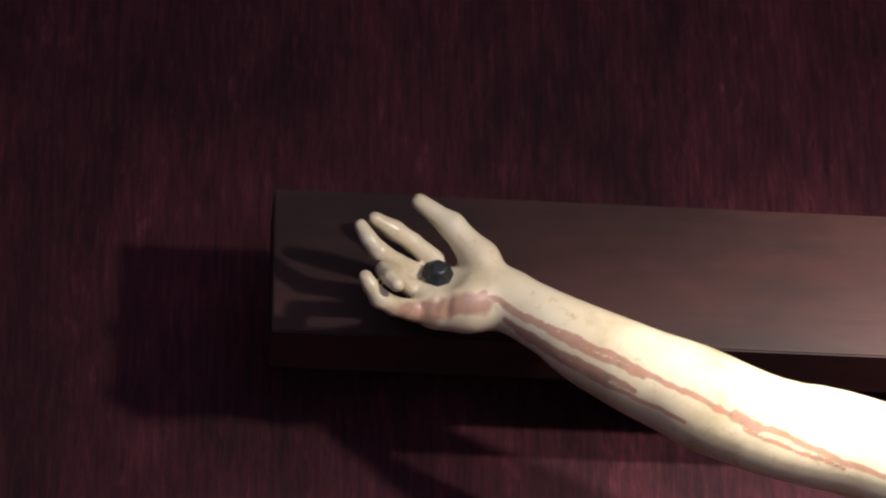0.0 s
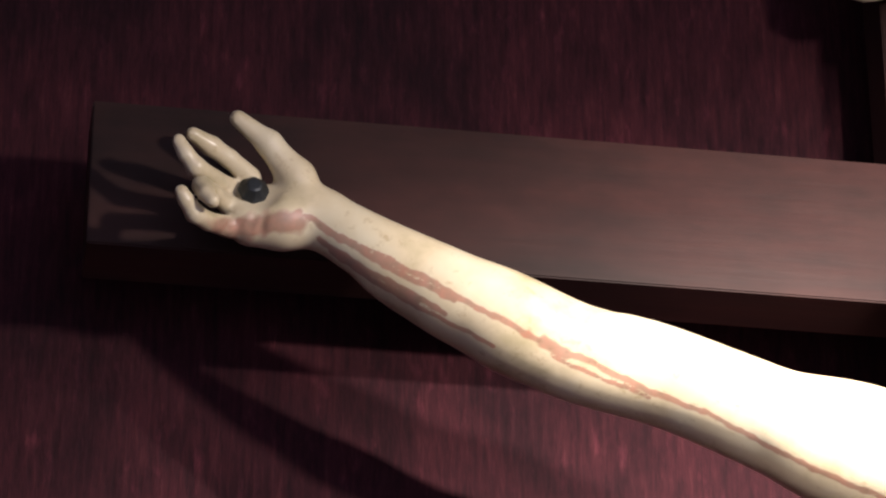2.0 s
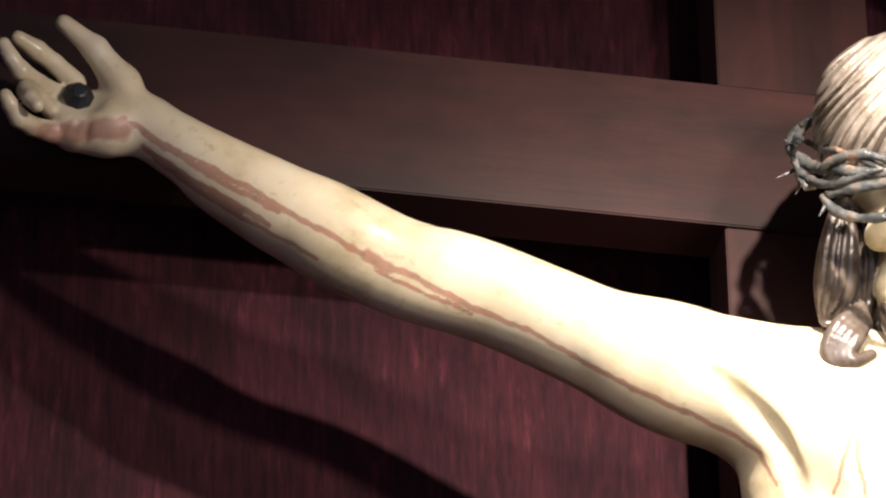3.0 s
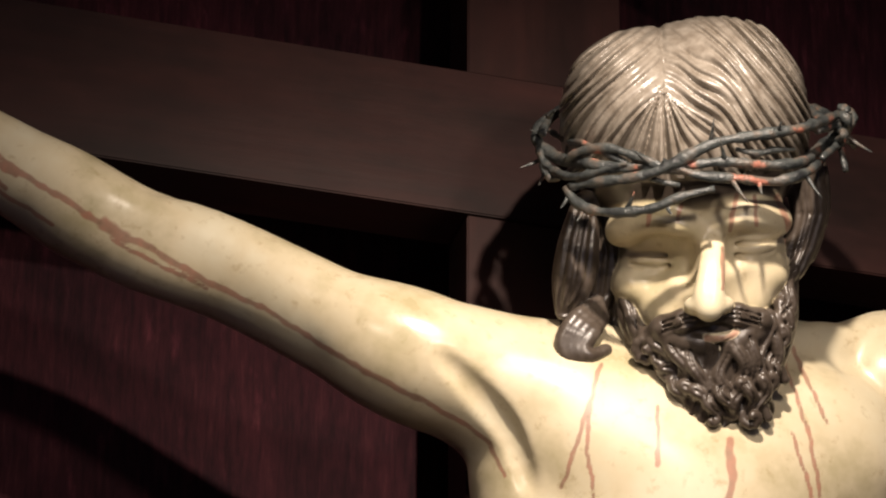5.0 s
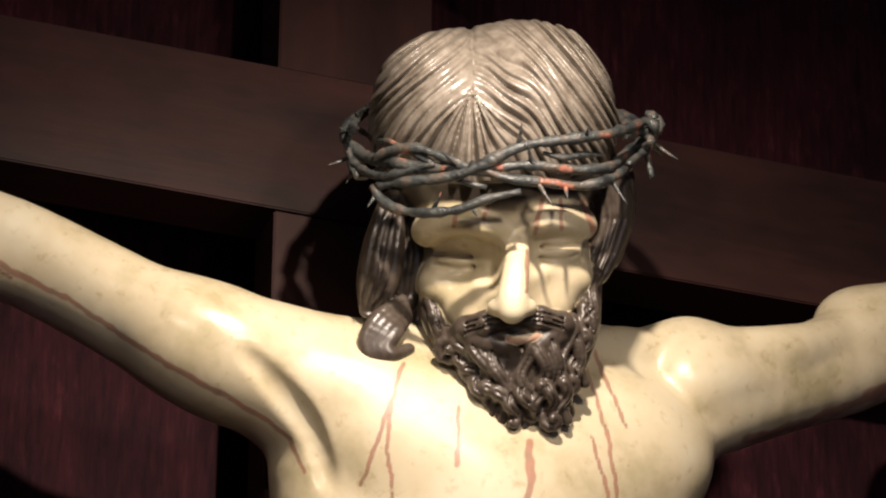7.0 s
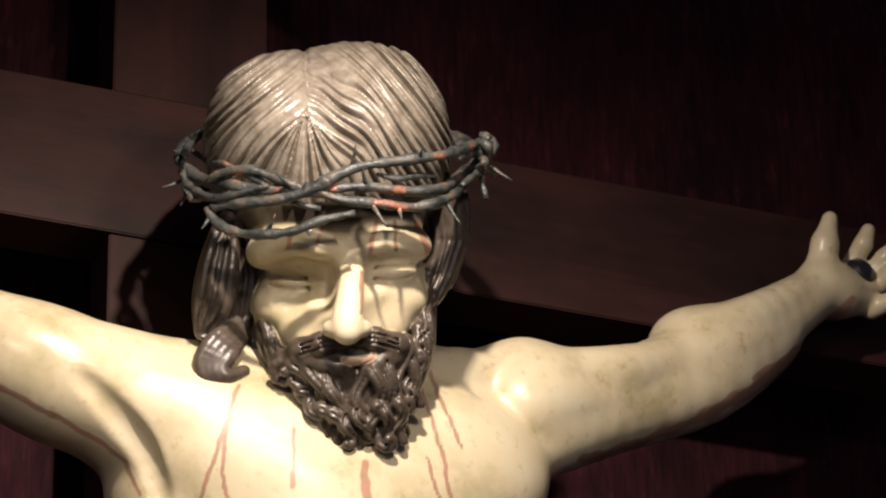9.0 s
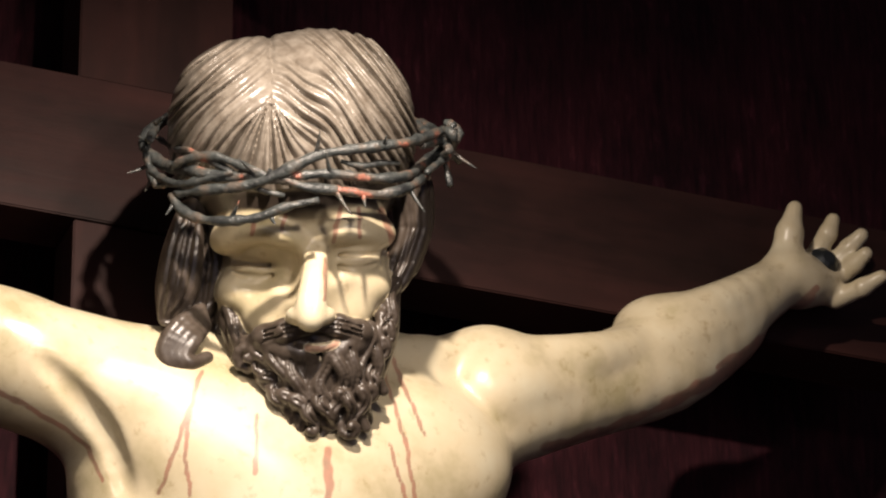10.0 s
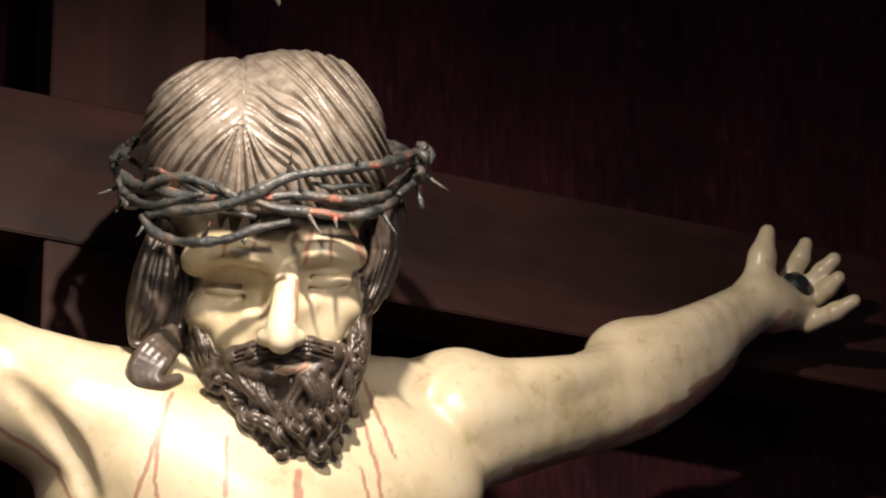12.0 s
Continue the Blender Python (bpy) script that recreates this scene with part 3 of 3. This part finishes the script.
TRICKLES = [
    ([(958, 640), (940, 700), (900, 820), (888, 850)], 5), ([(940, 710), (932, 780), (945, 872)], 4), ([(1055, 715), (1055, 810)], 4.5),
    ([(1055, 790), (1054, 812)], 7), ([(1295, 590), (1330, 690), (1355, 745)], 5), ([(1285, 640), (1320, 760), (1340, 875)], 4.5),
    ([(1290, 760), (1325, 875)], 3.5), ([(1178, 770), (1182, 830), (1176, 880)], 16), ([(630, 690), (715, 738), (765, 775), (790, 832)], 5.5),
    ([(1190, 350), (1180, 410)], 5), ([(1222, 350), (1226, 400)], 4), ([(1265, 355), (1285, 400), (1288, 430)], 12), ([(1095, 360), (1090, 392)], 4),
    ([(1166, 440), (1164, 510)], 5), ([(1142, 596), (1166, 595), (1188, 588)], 13), ([(1045, 370), (1038, 400)], 4)]
for line, wide in TRICKLES:
    BLOOD.append(([tuple(hp(x, y, 0)) for x, y in line], wide * 0.55 * UNIT))


def blood_mask(verts, normals):
    """How near each vertex lies to a painted line, seen along the carver's line of sight."""
    axes = np.array(HEAD)
    flat, out = verts @ axes[:, [0, 2]], np.zeros(len(verts))
    flat = flat + 0.0005 * np.sin(flat[:, ::-1] * 210) + 0.0003 * np.sin(flat[:, ::-1] * 530 + 1)
    swell = 0.85 + 0.22 * np.sin(flat @ (120, 170)) + 0.12 * np.sin(flat @ (470, -390))
    for line, wide in BLOOD:
        q = np.array(line) @ axes[:, [0, 2]]
        for a, b in zip(q, q[1:]):
            u = np.clip((flat - a) @ (b - a) / max((b - a) @ (b - a), 1e-12), 0, 1)
            d = np.linalg.norm(flat - a - u[:, None] * (b - a), axis=1)
            out = np.maximum(out, np.clip(1.12 - d / (wide * swell + 0.0015) * 0.9, 0, 1))
    return out * (normals @ axes[:, 1] < 0.1)


def statue():
    v1, f1, p1 = body_carving()
    v2, f2, p2 = head_carving()
    m = np.array(HEAD) * UNIT
    v2 = np.array(HEAD_AT) + np.stack([v2[:, 0] - 1120, -v2[:, 2], 300 - v2[:, 1]], 1) @ m.T
    verts, faces = np.concatenate([v1, v2]), np.concatenate([f1, f2[:, ::-1] + len(v1)])
    me = bpy.data.meshes.new("crucified_figure_statue")
    me.vertices.add(len(verts))
    me.vertices.foreach_set("co", verts.astype(np.float32).ravel())
    me.loops.add(faces.size)
    me.loops.foreach_set("vertex_index", faces.astype(np.int32).ravel())
    me.polygons.add(len(faces))
    me.polygons.foreach_set("loop_start", np.arange(0, faces.size, 4, dtype=np.int32))
    me.polygons.foreach_set("use_smooth", np.ones(len(faces), bool))
    me.update(calc_edges=True)
    normals = np.zeros(len(verts) * 3, np.float32)
    me.vertex_normals.foreach_get("vector", normals)
    for name, values in (("hair", np.concatenate([p1, p2])), ("blood", blood_mask(verts, normals.reshape(-1, 3)))):
        me.attributes.new(name, "FLOAT", "POINT").data.foreach_set("value", values.astype(np.float32))
    me.materials.append(STATUE)
    return tagged(new("crucified_figure_statue", me), "glossy painted wooden crucifix statue with outstretched arms and brown beard", "statue")


statue()


# ---- nails through the palms ----
def nail(at, size):
    thing = tagged(new("iron_nail"), "black forged iron nail driven through a carved palm", "nail", "nails in the cross")
    thing.location = at
    bm = bmesh.new()
    bmesh.ops.create_cone(bm, cap_ends=True, segments=8, radius1=size, radius2=size * 0.45, depth=0.010)
    bmesh.ops.bevel(bm, geom=bm.edges[:], offset=size * 0.08, segments=1, affect="EDGES")
    bmesh.ops.rotate(bm, verts=bm.verts, matrix=Matrix.Rotation(radians(90), 3, "X"))
    link("nail_head", bm, IRON, thing)
    bm = bmesh.new()
    bmesh.ops.create_cone(bm, cap_ends=True, segments=8, radius1=size * 0.4, radius2=size * 0.3, depth=0.075)
    bmesh.ops.rotate(bm, verts=bm.verts, matrix=Matrix.Rotation(radians(90), 3, "X"))
    bmesh.ops.translate(bm, verts=bm.verts, vec=(0, 0.035, 0))
    link("nail_shank", bm, IRON, thing)
    return thing


nail((-0.606, -0.062, 3.196), 0.0135)
nail((0.584, -0.060, 3.226), 0.0155)


# ---- crown of thorns ----
def crown():
    thing = tagged(new("crown_of_thorns"), "twisted crown of grey thorny branches, stained red, on the carved head", "crown")
    thing.location = hp(1120, 280, 0)
    back = thing.location.copy()

    def out(x, extra=0.0):
        return 262 * math.sqrt(max(0.0, 1 - ((x - 1118) / 285) ** 2)) - 10 + extra

    def put(name, pts, radii, seed, sides=10, wobble=0.5):
        bm = sweep([hp(*q) - back for q in pts], [r * UNIT for r in radii], sides, wobble, seed)
        link(name, bm, BARK, thing, smooth=True)

    made = []

    def branch(pts, r, lift):
        pts = [(x, y, c if c else out(x, lift)) for x, y, c in pts]
        put("branch", pts, [r * (1.08 if 0 < k < len(pts) - 1 else 0.7) for k in range(len(pts))], len(made))
        made.append(r)

    branch([(905, 190, -150), (866, 212, -40), (848, 245, 20), (880, 280, 70), (935, 296, 0), (990, 304, 0), (1045, 298, 0)], 9, 8)
    branch([(895, 290, 0), (925, 274, 0), (970, 270, 0), (1015, 284, 0), (1060, 303, 0), (1110, 312, 0)], 8, 12)
    branch([(905, 335, 0), (960, 327, 0), (1030, 317, 0), (1085, 294, 0), (1150, 262, 0), (1240, 246, 0), (1310, 233, 0), (1378, 206, 30)], 9, 16)
    branch([(1010, 300, 0), (1060, 306, 0), (1110, 300, 0), (1165, 294, 0), (1230, 299, 0), (1300, 293, 0), (1352, 258, 40), (1388, 228, 10)], 8, 10)
    branch([(1060, 292, 0), (1115, 316, 0), (1190, 323, 0), (1255, 327, 0), (1312, 310, 0), (1358, 272, 30), (1384, 242, 0)], 8, 14)
    branch([(896, 336, 0), (920, 366, 0), (970, 380, 0), (1040, 374, 0), (1090, 354, 0), (1148, 340, 0)], 8, 20)
    branch([(858, 292, 40), (872, 318, 60), (900, 312, 70), (925, 296, 0)], 7, 6)
    branch([(1185, 272, 0), (1220, 280, 0), (1250, 274, 0), (1288, 272, 0)], 6, 4)
    branch([(850, 262, 60), (866, 296, 90), (905, 318, 0), (950, 310, 0), (1000, 296, 0)], 7, 18)
    branch([(862, 225, -20), (900, 252, 60), (930, 262, 0), (985, 288, 0), (1040, 322, 0), (1090, 334, 0)], 6, 4)
    branch([(1330, 240, 0), (1365, 226, 60), (1398, 222, 30), (1402, 200, 0), (1380, 192, 10)], 8, 6)
    branch([(1340, 285, 0), (1372, 262, 60), (1394, 250, 20), (1410, 262, 0)], 7, 8)
    branch([(1378, 206, 30), (1392, 215, 0), (1388, 245, -20), (1350, 200, -120), (1250, 130, -235)], 9, 5)
    branch([(1384, 240, 0), (1360, 210, -120), (1260, 150, -230), (1115, 130, -262), (970, 150, -230), (880, 200, -110), (858, 240, 0)], 9, 5)
    branch([(1388, 228, 10), (1350, 190, -140), (1120, 120, -255), (905, 190, -150)], 8, 5)

    thorns = [((872, 276), (820, 299), 40), ((1390, 240), (1437, 273), 20), ((1042, 298), (1008, 272), 0), ((1142, 262), (1146, 222), 0),
              ((1166, 292), (1156, 252), 0), ((1176, 322), (1204, 364), 0), ((1304, 310), (1334, 356), 0), ((900, 285), (907, 226), 60),
              ((1380, 245), (1390, 306), 30), ((1000, 375), (1012, 345), 0), ((1066, 368), (1075, 384), 0), ((860, 240), (838, 232), 20),
              ((868, 212), (880, 200), 0), ((866, 300), (852, 330), 50), ((905, 345), (888, 372), 0), ((930, 370), (915, 395), 0),
              ((1225, 326), (1228, 350), 0), ((1255, 246), (1262, 226), 0), ((1370, 210), (1396, 196), 20)]
    for i, (a, b, c) in enumerate(thorns):
        ca = c or out(a[0], 14)
        big = 5.5 if i not in (8, 18) else 9
        put("thorn", [(*a, ca), ((a[0] + b[0]) / 2, (a[1] + b[1]) / 2 + 2, ca + 12), (*b, ca + 26)], [big, big * 0.6, big * (0.12 if big < 6 else 0.7)], 50 + i, 6, 0.15)


crown()


# ---- painted scroll above the head ----
def scroll():
    thing = tagged(new("title_scroll"), "pale painted wooden scroll fixed to the head of the cross", "scroll")
    thing.location = (0.01, -0.004, 3.52)
    bm = bmesh.new()
    prev = []
    for i in range(25):
        u = i / 24 * 2 - 1
        x = u * 0.115
        y = -0.012 - 0.030 * (1 - u * u) - 0.010 * math.sin(u * 9)
        lift = 0.012 * math.sin(u * 5)
        low = -0.066 + 0.10 * max(0.0, -u - 0.55) ** 2 - 0.024 * max(0.0, u - 0.6) / 0.4
        cur = [bm.verts.new((x, y + dy, z)) for z, dy in ((low, 0), (low, 0.006), (0.075 + lift, 0.006), (0.075 + lift, 0))]
        if prev:
            for k in range(4):
                bm.faces.new((prev[k], prev[(k + 1) % 4], cur[(k + 1) % 4], cur[k]))
        prev = cur
    bmesh.ops.recalc_face_normals(bm, faces=bm.faces)
    link("scroll_band", bm, SCROLL, thing, smooth=True)


scroll()
